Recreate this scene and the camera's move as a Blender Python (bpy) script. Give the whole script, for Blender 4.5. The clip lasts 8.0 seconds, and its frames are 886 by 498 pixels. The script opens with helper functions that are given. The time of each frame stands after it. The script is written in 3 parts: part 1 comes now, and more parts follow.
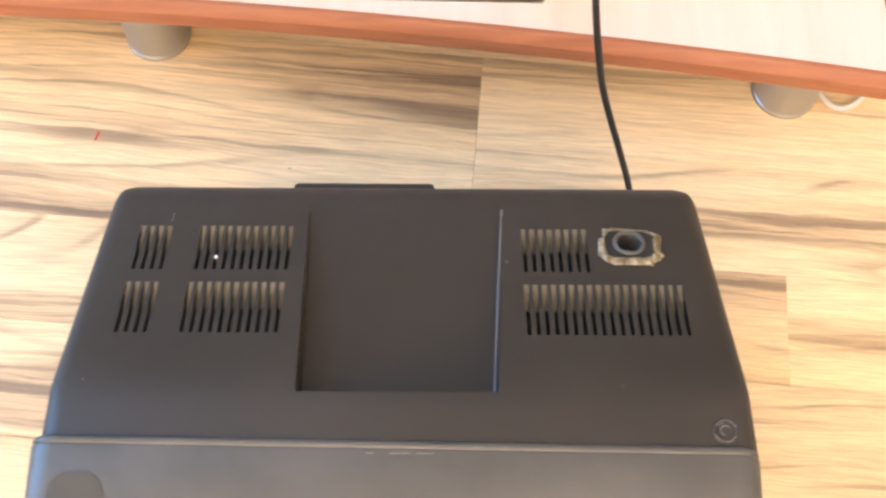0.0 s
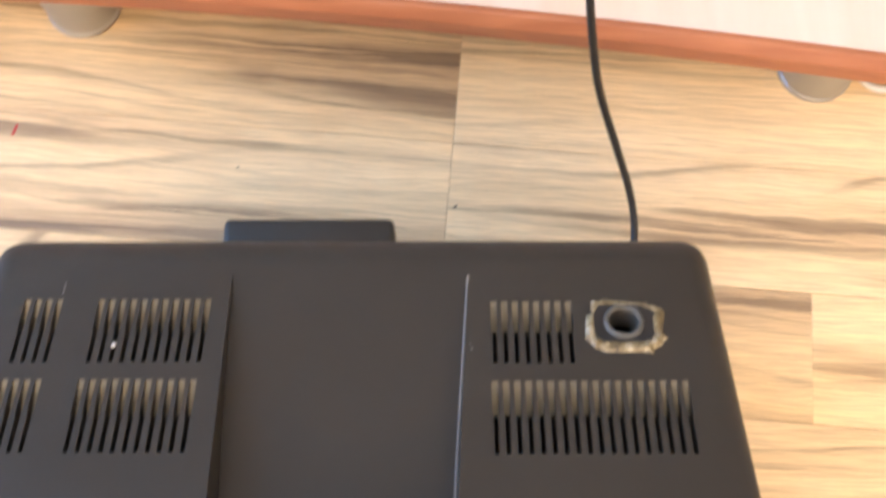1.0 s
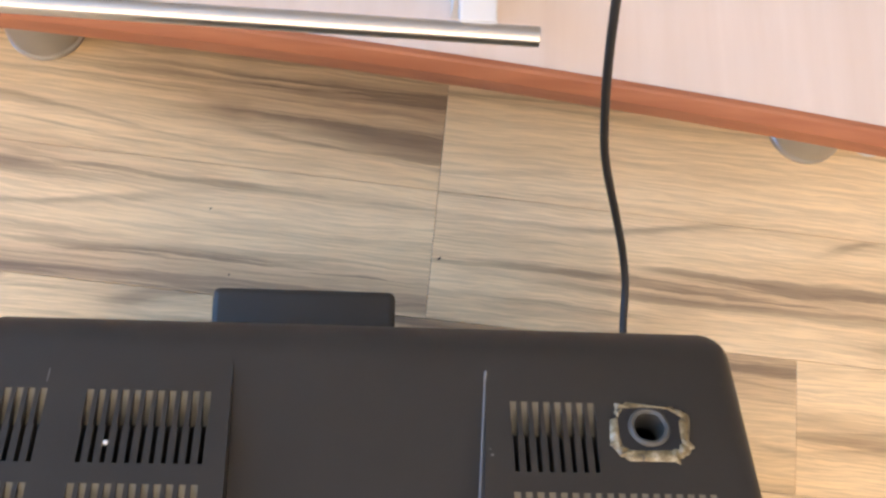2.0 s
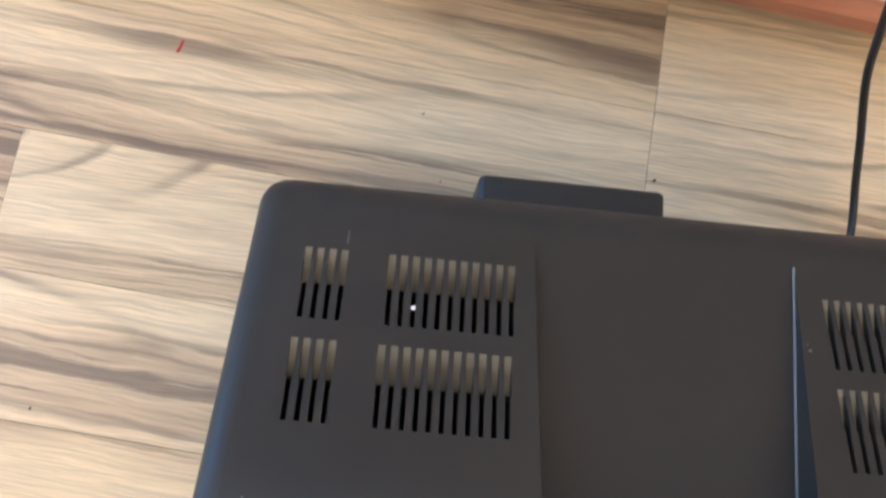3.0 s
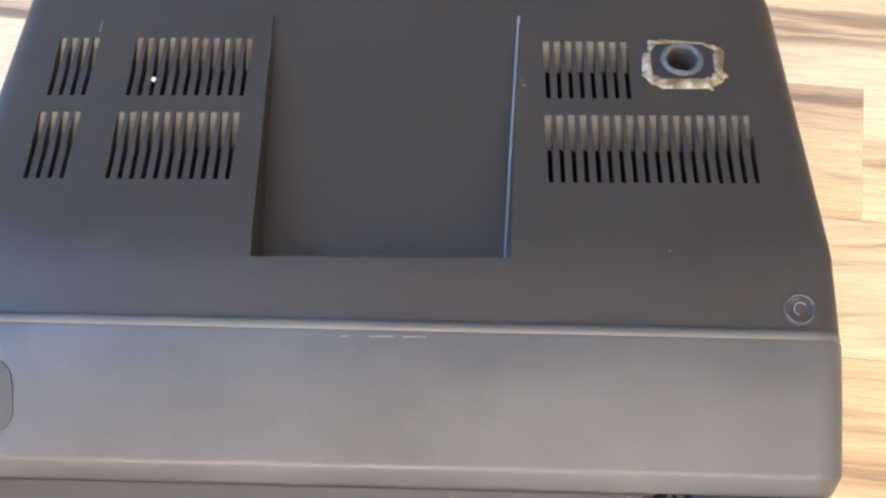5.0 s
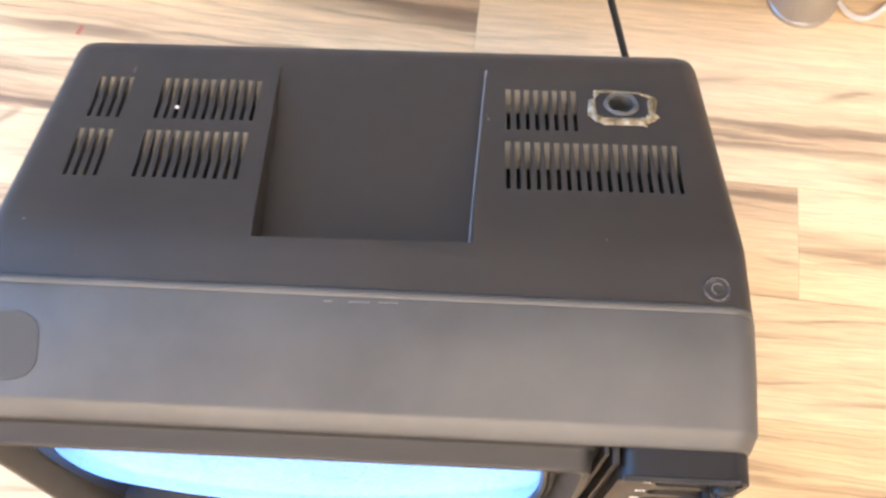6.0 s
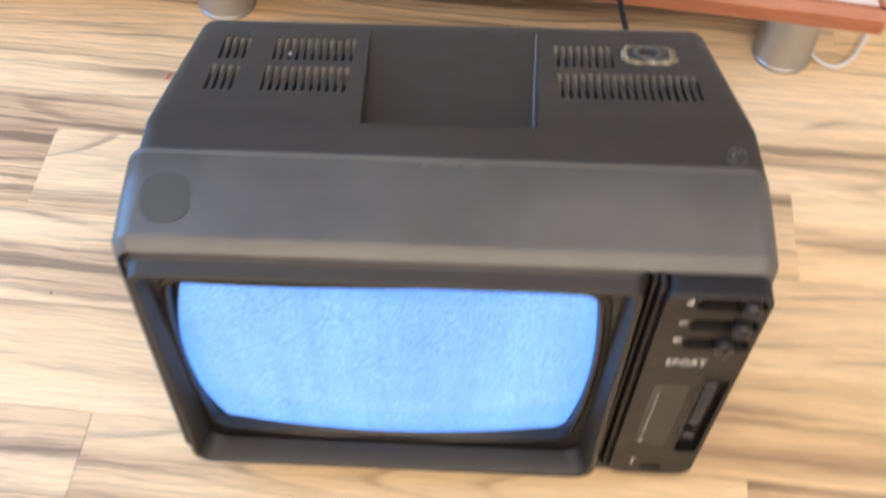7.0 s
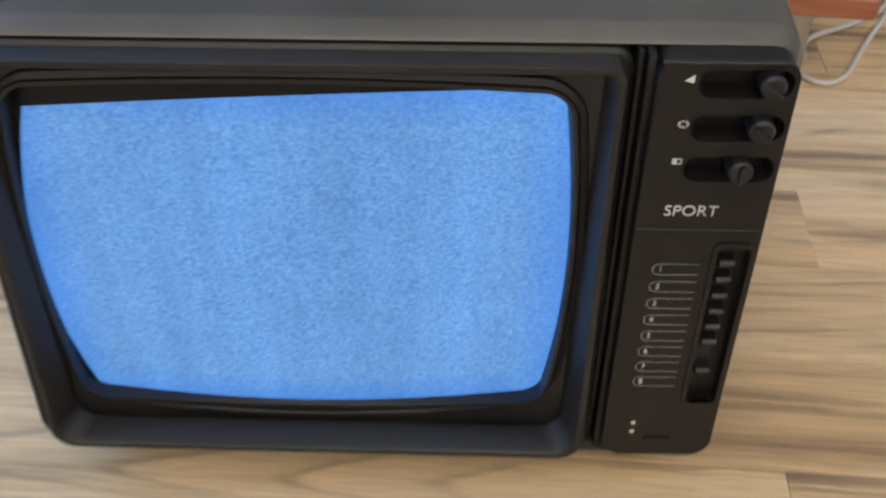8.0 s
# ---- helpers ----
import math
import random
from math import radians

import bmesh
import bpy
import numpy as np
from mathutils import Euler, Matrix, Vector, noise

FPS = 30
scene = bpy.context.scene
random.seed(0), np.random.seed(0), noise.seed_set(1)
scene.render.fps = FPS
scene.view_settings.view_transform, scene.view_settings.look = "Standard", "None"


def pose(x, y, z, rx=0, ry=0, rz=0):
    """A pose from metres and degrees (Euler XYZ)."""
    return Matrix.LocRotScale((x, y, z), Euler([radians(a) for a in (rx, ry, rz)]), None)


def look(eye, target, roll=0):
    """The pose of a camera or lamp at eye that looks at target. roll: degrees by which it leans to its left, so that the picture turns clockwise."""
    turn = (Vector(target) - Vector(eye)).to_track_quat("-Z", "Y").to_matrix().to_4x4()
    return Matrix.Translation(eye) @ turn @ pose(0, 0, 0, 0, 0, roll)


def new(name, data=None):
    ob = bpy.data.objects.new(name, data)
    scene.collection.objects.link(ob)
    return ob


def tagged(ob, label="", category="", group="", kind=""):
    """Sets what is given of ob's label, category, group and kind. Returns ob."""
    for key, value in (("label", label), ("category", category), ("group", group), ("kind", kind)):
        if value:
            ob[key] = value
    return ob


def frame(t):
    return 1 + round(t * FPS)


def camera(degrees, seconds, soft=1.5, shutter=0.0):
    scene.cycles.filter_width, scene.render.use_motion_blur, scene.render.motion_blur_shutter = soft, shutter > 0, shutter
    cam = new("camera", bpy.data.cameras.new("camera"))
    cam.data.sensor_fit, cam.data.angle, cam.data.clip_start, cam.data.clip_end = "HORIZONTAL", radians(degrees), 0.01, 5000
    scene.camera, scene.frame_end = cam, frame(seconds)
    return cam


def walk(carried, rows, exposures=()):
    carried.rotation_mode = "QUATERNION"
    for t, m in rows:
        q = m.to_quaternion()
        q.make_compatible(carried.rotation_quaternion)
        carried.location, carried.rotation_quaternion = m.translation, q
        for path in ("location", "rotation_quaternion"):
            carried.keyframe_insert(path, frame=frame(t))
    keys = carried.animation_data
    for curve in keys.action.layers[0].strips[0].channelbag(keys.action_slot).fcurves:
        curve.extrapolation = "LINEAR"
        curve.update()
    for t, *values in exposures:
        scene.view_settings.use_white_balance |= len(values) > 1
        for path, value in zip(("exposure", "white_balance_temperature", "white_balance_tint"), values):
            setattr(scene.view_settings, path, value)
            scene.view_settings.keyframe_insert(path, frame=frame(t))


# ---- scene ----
cam = camera(44.9, 8.0, soft=2.5, shutter=0.4)
PATH = [
    (0, (0.015, -0.036, 0.846), (0.038, 0.718, -1.006), 1.9),
    (0.3, (0.041, -0.004, 0.827), (0.035, 0.687, -1.05), 0.2),
    (0.5, (0.046, 0.023, 0.81), (0.003, 0.651, -1.089), -2.5),
    (1, (0.046, 0.1, 0.763), (0.047, 0.653, -1.159), -0.0),
    (1.2, (0.029, 0.130, 0.767), (0.089, 0.681, -1.155), 4.8),
    (2.3, (-0.024, 0.162, 0.732), (0.141, 0.668, -1.196), 20.4),
    (2.5, (-0.051, 0.147, 0.723), (0.069, 0.66, -1.206), 16.0),
    (3, (-0.126, 0.114, 0.702), (-0.019, 0.597, -1.236), 17.7),
    (3.5, (-0.121, 0.085, 0.694), (-0.014, 0.551, -1.248), 17.9),
    (3.7, (-0.11, 0.066, 0.693), (0.016, 0.54, -1.246), 19.0),
    (4, (-0.075, 0.049, 0.7), (-0.027, 0.47, -1.254), 9.7),
    (4.5, (0.006, 0.027, 0.71), (-0.017, 0.431, -1.249), -2.6),
    (4.7, (0.033, 0.030, 0.716), (-0.010, 0.399, -1.249), -6.5),
    (5.8, (0.023, -0.049, 0.765), (0.033, 0.582, -1.136), 2.6),
    (6, (0.044, -0.094, 0.774), (0.021, 0.665, -1.077), 0.1),
    (6.3, (0.047, -0.161, 0.792), (-0.067, 0.746, -0.987), -2.4),
    (6.5, (0.051, -0.185, 0.799), (-0.09, 0.761, -0.958), -4.3),
    (6.7, (0.045, -0.224, 0.793), (-0.094, 0.803, -0.917), -3.6),
    (6.9, (0.018, -0.283, 0.785), (-0.034, 0.822, -0.881), 0.6),
    (7, (-0.004, -0.323, 0.786), (-0.005, 0.806, -0.865), 1.3),
    (7.2, (-0.036, -0.381, 0.761), (0.014, 0.794, -0.857), 1.1),
    (7.5, (-0.038, -0.409, 0.701), (0.068, 0.819, -0.875), 5.1),
    (7.8, (0.004, -0.41, 0.556), (0.048, 1.037, -0.824), 1.9),
    (8, (0.027, -0.402, 0.501), (0.047, 1.145, -0.766), 0.7),
]
walk(cam, [(t, look(eye, target, roll)) for t, eye, target, roll in PATH], exposures=[(0, 0.1, 8700, 19), (1, 0.05, 8600, 19), (2.5, -0.56, 7550, 16), (3.5, -0.18, 7250, 14), (4.5, 0.22, 6650, 14), (6.0, 0.25, 7350, 19), (6.5, 0.05, 7600, 18), (7.0, -0.25, 7200, 15), (7.5, -0.80, 6950, 12), (8.0, -1.15, 6650, 9)])


# ---- world, sun, large lights ----
world = bpy.data.worlds.new("sky")
scene.world = world
world.use_nodes = True
_n = world.node_tree.nodes
_sky = _n.new("ShaderNodeTexSky")
_sky.sky_type = "NISHITA"
_sky.sun_disc = False
_sky.sun_elevation, _sky.sun_rotation = radians(42), radians(200)
world.node_tree.links.new(_sky.outputs[0], _n["Background"].inputs[0])
_n["Background"].inputs[1].default_value = 0.12

ROOM = dict(x0=-1.75, x1=2.1, y0=-2.0, y1=1.9, h=2.5)
WIN = dict(y0=-0.30, y1=1.25, z0=0.12, z1=2.3)
# no such window is known: an opening made up for the fill lamp
FILL_GAP = dict(x0=-1.55, x1=1.55, z0=1.15, z1=2.4)

day = bpy.data.lights.new("window_daylight", "AREA")
day.shape, day.size, day.size_y = "RECTANGLE", WIN["y1"] - WIN["y0"] - 0.1, WIN["z1"] - WIN["z0"] - 0.1
day.energy, day.color = 106.0, (0.13, 0.43, 1.0)
day_ob = new("window_daylight", day)
day_ob.matrix_world = look((ROOM["x0"] - 0.12, (WIN["y0"] + WIN["y1"]) / 2, (WIN["z0"] + WIN["z1"]) / 2),
                           (0.0, (WIN["y0"] + WIN["y1"]) / 2, 1.1))

# added fill lamp from an unseen opening behind the viewer, aimed at the ceiling
back = bpy.data.lights.new("back_fill_light", "AREA")
back.shape, back.size, back.size_y = "RECTANGLE", FILL_GAP["x1"] - FILL_GAP["x0"] - 0.1, FILL_GAP["z1"] - FILL_GAP["z0"] - 0.1
back.energy, back.color = 156.0, (1.0, 0.89, 0.75)
back_ob = new("back_fill_light", back)
back_ob.matrix_world = look(((FILL_GAP["x0"] + FILL_GAP["x1"]) / 2, ROOM["y0"] - 0.12, (FILL_GAP["z0"] + FILL_GAP["z1"]) / 2),
                            ((FILL_GAP["x0"] + FILL_GAP["x1"]) / 2, 0.0, 3.3))


# ---- materials ----
def material(name, base, rough=0.5, metal=0.0, spec=0.5):
    m = bpy.data.materials.new(name)
    m.use_nodes = True
    b = m.node_tree.nodes["Principled BSDF"]
    b.inputs["Base Color"].default_value = (*base, 1)
    b.inputs["Roughness"].default_value = rough
    b.inputs["Metallic"].default_value = metal
    b.inputs["Specular IOR Level"].default_value = spec
    return m


class Net:
    """Short hand for wiring one material's nodes."""

    def __init__(self, m):
        self.t = m.node_tree
        self.bsdf = self.t.nodes["Principled BSDF"]

    def node(self, kind, **sets):
        n = self.t.nodes.new("ShaderNode" + kind)
        for k, v in sets.items():
            n.inputs[k.replace("_", " ")].default_value = v
        return n

    def link(self, a, b):
        self.t.links.new(a, b)

    def coords(self, scale=(1, 1, 1), which="Object"):
        c, m = self.node("TexCoord"), self.node("Mapping")
        m.inputs["Scale"].default_value = scale
        self.link(c.outputs[which], m.inputs["Vector"])
        return m

    def noise(self, vec, scale, detail=4.0, rough=0.55, distort=0.0):
        n = self.node("TexNoise", Scale=scale, Detail=detail, Roughness=rough, Distortion=distort)
        self.link(vec, n.inputs["Vector"])
        return n

    def ramp(self, fac, stops):
        r = self.node("ValToRGB")
        el = r.color_ramp.elements
        while len(el) < len(stops):
            el.new(0.5)
        for e, (p, c) in zip(el, stops):
            e.position = p
            e.color = (*c, 1) if len(c) == 3 else c
        self.link(fac, r.inputs[0])
        return r

    def mix(self, fac, a, b, mode="MIX"):
        n = self.t.nodes.new("ShaderNodeMix")
        n.data_type, n.blend_type = "RGBA", mode
        for val, sock in ((fac, n.inputs[0]), (a, n.inputs[6]), (b, n.inputs[7])):
            if isinstance(val, bpy.types.NodeSocket):
                self.link(val, sock)
            elif isinstance(val, tuple):
                sock.default_value = (*val, 1)
            else:
                sock.default_value = val
        return n.outputs[2]

    def math(self, op, a, b=0.0):
        n = self.t.nodes.new("ShaderNodeMath")
        n.operation = op
        for val, sock in ((a, n.inputs[0]), (b, n.inputs[1])):
            if isinstance(val, bpy.types.NodeSocket):
                self.link(val, sock)
            else:
                sock.default_value = val
        return n.outputs[0]

    def bump(self, height, strength, distance):
        b = self.node("Bump", Strength=strength, Distance=distance)
        self.link(height, b.inputs["Height"])
        self.link(b.outputs[0], self.bsdf.inputs["Normal"])


def plastic(name, base, dust, rough, grain=1400.0, amount=0.5, spec=0.5):
    """Moulded dark plastic: fine texture, rubbed and dusty patches."""
    m = material(name, base, rough, spec=spec)
    w = Net(m)
    v = w.coords().outputs[0]
    big, mid, fine = w.noise(v, 9.0, 5.0, 0.6), w.noise(v, 60.0, 4.0, 0.6), w.noise(v, grain, 2.0, 0.5)
    patch = w.ramp(big.outputs[0], [(0.32, (0, 0, 0)), (0.72, (1, 1, 1))])
    col = w.mix(w.math("MULTIPLY", patch.outputs[0], amount), base, dust)
    speck = w.ramp(w.noise(v, 420.0, 2.0, 0.5).outputs[0], [(0.74, (0, 0, 0)), (0.90, (1, 1, 1))])
    col = w.mix(w.math("MULTIPLY", speck.outputs[0], 0.15), col, dust)
    w.link(col, w.bsdf.inputs["Base Color"])
    r = w.math("ADD", w.math("MULTIPLY", mid.outputs[0], 0.22), rough - 0.11)
    r = w.math("ADD", r, w.math("MULTIPLY", patch.outputs[0], 0.13))
    w.link(r, w.bsdf.inputs["Roughness"])
    w.bump(fine.outputs[0], 0.25, 0.0004)
    return m


def wood_laminate():
    """Pale strip laminate: cathedral growth lines, grey-brown heartwood streaks, a new cut on each strip."""
    m = material("strip_laminate", (0.6, 0.45, 0.28), 0.42)
    w = Net(m)
    info = w.node("ObjectInfo")
    rnd = info.outputs["Random"]
    c = w.node("TexCoord")
    off = w.node("CombineXYZ")
    for k, f in enumerate((37.0, 91.0, 17.0)):
        w.link(w.math("MULTIPLY", rnd, f), off.inputs[k])
    add = w.node("VectorMath")
    w.link(c.outputs["Object"], add.inputs[0])
    w.link(off.outputs[0], add.inputs[1])

    def scaled(vec, sx, sy):
        mp = w.node("Mapping")
        mp.inputs["Scale"].default_value = (sx, sy, 1)
        w.link(vec, mp.inputs["Vector"])
        return mp.outputs[0]

    def pushed(vec, by, amount):
        n = w.node("VectorMath")
        n.operation = "MULTIPLY_ADD"
        w.link(by, n.inputs[0])
        n.inputs[1].default_value = (0.0, amount, 0.0)
        w.link(vec, n.inputs[2])
        return n.outputs[0]

    # the grain sweeps slowly along the strip and ripples a little
    slow = w.noise(scaled(add.outputs[0], 1.5, 7.0), 1.0, 2.0, 0.5)
    ripple = w.noise(scaled(add.outputs[0], 14.0, 40.0), 1.0, 4.0, 0.6)
    q = pushed(pushed(add.outputs[0], slow.outputs["Color"], 0.036), ripple.outputs["Color"], 0.008)

    def figure(sx, sy, detail, rough):
        return w.noise(scaled(q, sx, sy), 1.0, detail, rough).outputs[0]

    field = figure(1.0, 9.0, 1.0, 0.4)
    xyz = w.node("SeparateXYZ")
    w.link(q, xyz.inputs[0])
    count = w.math("ADD", w.math("MULTIPLY", field, 19.0), w.math("MULTIPLY", xyz.outputs[1], 16.0))
    saw = w.math("FRACT", count)
    ring = w.ramp(saw, [(0.0, (0.5, 0.5, 0.5)), (0.06, (0, 0, 0)), (0.45, (0.06, 0.06, 0.06)), (0.80, (0.34, 0.34, 0.34)), (0.90, (1, 1, 1)), (0.97, (1, 1, 1)), (1.0, (0.5, 0.5, 0.5))])
    broad = figure(1.1, 17.0, 3.0, 0.55)
    streaks = figure(1.5, 55.0, 5.0, 0.64)
    thin = figure(3.0, 210.0, 4.0, 0.6)
    fibre = figure(22.0, 620.0, 3.0, 0.6)
    # how strongly a strip is marked
    white = w.node("TexWhiteNoise")
    white.noise_dimensions = "1D"
    w.link(w.math("MULTIPLY", rnd, 53.0), white.inputs["W"])
    bold = w.ramp(white.outputs["Value"], [(0.0, (0.45, 0.45, 0.45)), (0.35, (0.80, 0.80, 0.80)), (1.0, (1, 1, 1))]).outputs[0]
    level = w.math("ADD", broad, w.math("MULTIPLY", w.math("SUBTRACT", white.outputs["Value"], 0.5), 0.10))
    tone = w.ramp(level, [(0.34, (0.89, 0.685, 0.435)), (0.50, (0.82, 0.615, 0.375)), (0.56, (0.71, 0.515, 0.31)), (0.64, (0.56, 0.395, 0.24)), (0.78, (0.41, 0.285, 0.18))])
    patchy = w.ramp(figure(3.5, 20.0, 3.0, 0.6), [(0.42, (0.06, 0.06, 0.06)), (0.64, (1, 1, 1))])
    line = w.math("MULTIPLY", w.math("MULTIPLY", ring.outputs[0], patchy.outputs[0]), w.math("MULTIPLY", bold, 0.85))
    col = w.mix(line, tone.outputs[0], (0.30, 0.205, 0.128))
    where = w.ramp(level, [(0.46, (0.08, 0.08, 0.08)), (0.58, (1, 1, 1))])
    dark = w.ramp(streaks, [(0.52, (0, 0, 0)), (0.56, (1, 1, 1))])
    hair = w.ramp(thin, [(0.53, (0, 0, 0)), (0.61, (1, 1, 1))])
    streak = w.math("MAXIMUM", w.math("MULTIPLY", dark.outputs[0], 0.85), w.math("MULTIPLY", hair.outputs[0], 0.50))
    col = w.mix(w.math("MULTIPLY", w.math("MULTIPLY", streak, where.outputs[0]), bold), col, (0.20, 0.137, 0.09))
    pore = w.ramp(fibre, [(0.40, (0.84, 0.84, 0.85)), (0.60, (1.05, 1.05, 1.04))])
    col = w.mix(1.0, col, pore.outputs[0], "MULTIPLY")
    each = w.ramp(rnd, [(0.0, (0.95, 0.96, 0.98)), (0.25, (1.03, 1.0, 0.95)), (0.5, (0.93, 0.91, 0.87)), (0.75, (1.06, 1.04, 1.0)), (1.0, (0.98, 0.92, 0.84))])
    col = w.mix(1.0, col, each.outputs[0], "MULTIPLY")
    w.link(col, w.bsdf.inputs["Base Color"])
    w.link(w.math("ADD", w.math("MULTIPLY", streaks, 0.18), 0.34), w.bsdf.inputs["Roughness"])
    w.bump(streaks, 0.12, 0.0006)
    return m


def veneer(name, light, dark, rough, sx=3.0, sy=60.0):
    m = material(name, light, rough)
    w = Net(m)
    v = w.coords((sx, sy, sy)).outputs[0]
    a, b = w.noise(v, 1.0, 4.0, 0.55, 0.4), w.noise(w.coords().outputs[0], 6.0, 3.0)
    r = w.ramp(a.outputs[0], [(0.35, light), (0.72, dark)])
    col = w.mix(w.math("MULTIPLY", b.outputs[0], 0.3), r.outputs[0], dark)
    w.link(col, w.bsdf.inputs["Base Color"])
    w.link(w.math("ADD", w.math("MULTIPLY", b.outputs[0], 0.2), rough - 0.1), w.bsdf.inputs["Roughness"])
    return m


def brushed(name, base, rough, relief=0.05, grain=(20, 20, 320)):
    m = material(name, base, rough, 1.0)
    w = Net(m)
    n = w.noise(w.coords(grain).outputs[0], 1.0, 3.0)
    w.link(w.math("ADD", w.math("MULTIPLY", n.outputs[0], 0.2), rough - 0.1), w.bsdf.inputs["Roughness"])
    w.bump(n.outputs[0], relief, 0.0002)
    return m


def wall_paint(name, base):
    m = material(name, base, 0.9)
    w = Net(m)
    a = w.noise(w.coords().outputs[0], 3.0, 4.0)
    col = w.mix(w.math("MULTIPLY", a.outputs[0], 0.15), base, tuple(0.85 * c for c in base))
    w.link(col, w.bsdf.inputs["Base Color"])
    w.bump(w.noise(w.coords().outputs[0], 180.0, 3.0).outputs[0], 0.2, 0.001)
    return m


def picture_tube():
    """Dark glass face; the raster glows with fine snow and stops short of the upper and one side edge."""
    m = material("picture_tube", (0.02, 0.022, 0.024), 0.12)
    w = Net(m)
    c = w.node("TexCoord")
    xyz = w.node("SeparateXYZ")
    w.link(c.outputs["Object"], xyz.inputs[0])
    stretch = w.node("Mapping")
    stretch.inputs["Scale"].default_value = (0.7, 1, 1)
    w.link(c.outputs["Object"], stretch.inputs["Vector"])
    snow = w.noise(stretch.outputs[0], 620.0, 4.0, 0.8)
    cloud = w.noise(c.outputs["Object"], 22.0, 3.0)
    tall = w.node("Mapping")
    tall.inputs["Scale"].default_value = (1, 0.05, 0.05)
    w.link(c.outputs["Object"], tall.inputs["Vector"])
    band = w.noise(tall.outputs[0], 38.0, 2.0)
    tone = w.ramp(snow.outputs[0], [(0.28, (0.062, 0.19, 0.48)), (0.50, (0.148, 0.395, 0.89)), (0.74, (0.29, 0.58, 1.12))])
    soft = w.math("ADD", w.math("ADD", w.math("MULTIPLY", cloud.outputs[0], 0.25), w.math("MULTIPLY", band.outputs[0], 0.45)), 0.65)
    # the raster's upper and side edges are bowed
    from_mid = w.math("SUBTRACT", xyz.outputs[0], 0.03)
    top = w.math("ADD", xyz.outputs[2], w.math("MULTIPLY", w.math("MULTIPLY", from_mid, from_mid), 0.36))
    from_level = w.math("SUBTRACT", xyz.outputs[2], 0.145)
    side = w.math("SUBTRACT", xyz.outputs[0], w.math("MULTIPLY", w.math("MULTIPLY", from_level, from_level), 1.4))
    inside = w.math("MULTIPLY", w.math("GREATER_THAN", side, RASTER_X), w.math("LESS_THAN", top, RASTER_Z))
    wide = w.math("MULTIPLY", w.math("ABSOLUTE", w.math("ADD", xyz.outputs[0], 0.0395)), 1 / 0.134)
    high = w.math("MULTIPLY", w.math("ABSOLUTE", w.math("SUBTRACT", xyz.outputs[2], 0.150)), 1 / 0.101)
    rimwards = w.ramp(w.math("MAXIMUM", wide, high), [(0.80, (0, 0, 0)), (1.0, (1, 1, 1))])
    glow = w.mix(w.math("MULTIPLY", rimwards.outputs[0], 0.55), tone.outputs[0], (0.05, 0.26, 0.95))
    w.link(glow, w.bsdf.inputs["Emission Color"])
    w.link(w.math("MULTIPLY", w.math("MULTIPLY", soft, inside), GLOW), w.bsdf.inputs["Emission Strength"])
    return m


def glue():
    m = material("old_glue", (0.4, 0.33, 0.2), 0.34)
    w = Net(m)
    v = w.coords().outputs[0]
    a, b = w.noise(v, 130.0, 4.0, 0.65), w.noise(v, 480.0, 3.0)
    c = w.ramp(a.outputs[0], [(0.32, (0.045, 0.038, 0.028)), (0.44, (0.16, 0.112, 0.05)), (0.56, (0.26, 0.21, 0.125)), (0.72, (0.46, 0.42, 0.33))])
    w.link(c.outputs[0], w.bsdf.inputs["Base Color"])
    w.bump(b.outputs[0], 0.6, 0.001)
    return m


RASTER_X, RASTER_Z, GLOW = -0.1750, 0.2500, 1.8
M_HOOD = plastic("bezel_plastic", (0.046, 0.044, 0.039), (0.106, 0.101, 0.089), 0.345, amount=0.75, spec=0.75)
M_BACK = plastic("housing_plastic", (0.0245, 0.0205, 0.0165), (0.040, 0.034, 0.028), 0.42, amount=0.45, spec=0.45)
M_BEZEL = plastic("frame_plastic", (0.013, 0.012, 0.0115), (0.028, 0.026, 0.024), 0.36, amount=0.35, spec=0.5)
M_PANEL = plastic("panel_plastic", (0.0075, 0.0065, 0.0065), (0.017, 0.0150, 0.0145), 0.39, amount=0.3, spec=0.4)
M_KNOB = plastic("knob_plastic", (0.012, 0.012, 0.014), (0.03, 0.03, 0.03), 0.3, amount=0.3)
M_DUST = plastic("dusty_ledge", (0.155, 0.137, 0.100), (0.28, 0.25, 0.19), 0.85, grain=600.0, amount=0.8)
M_GLUE = glue()
# for pale scuffs, and for the highlight painted along the tray
M_SCUFF_GLINT = plastic("scuff_and_glint_plastic", (0.11, 0.105, 0.10), (0.24, 0.23, 0.22), 0.6, amount=0.8)
M_STAIN = plastic("clean_plastic", (0.046, 0.046, 0.040), (0.066, 0.065, 0.057), 0.42, amount=0.4)
M_PRINT = material("white_print", (0.72, 0.72, 0.70), 0.6)
M_TUBE = picture_tube()
M_FLOOR = wood_laminate()
M_UNDER = material("joint_board", (0.26, 0.19, 0.12), 0.8)
M_TOP = veneer("pale_veneer", (0.74, 0.615, 0.54), (0.68, 0.545, 0.46), 0.38, 50.0, 4.0)
M_TRIM = veneer("cherry_edging", (0.45, 0.165, 0.080), (0.34, 0.110, 0.052), 0.42, 6.0, 120.0)
M_ALU = brushed("brushed_aluminium", (0.46, 0.46, 0.45), 0.44)
M_STEEL = brushed("brushed_steel", (0.62, 0.60, 0.57), 0.30, 0.0, (260, 260, 3))
M_WALL = wall_paint("white_wall", (0.78, 0.75, 0.70))
M_CEIL = wall_paint("white_ceiling", (0.88, 0.87, 0.85))
# unseen north wall, toned darker to dim its reflection in the hood
M_NORTH = wall_paint("dim_unseen_wall", (0.35, 0.32, 0.28))
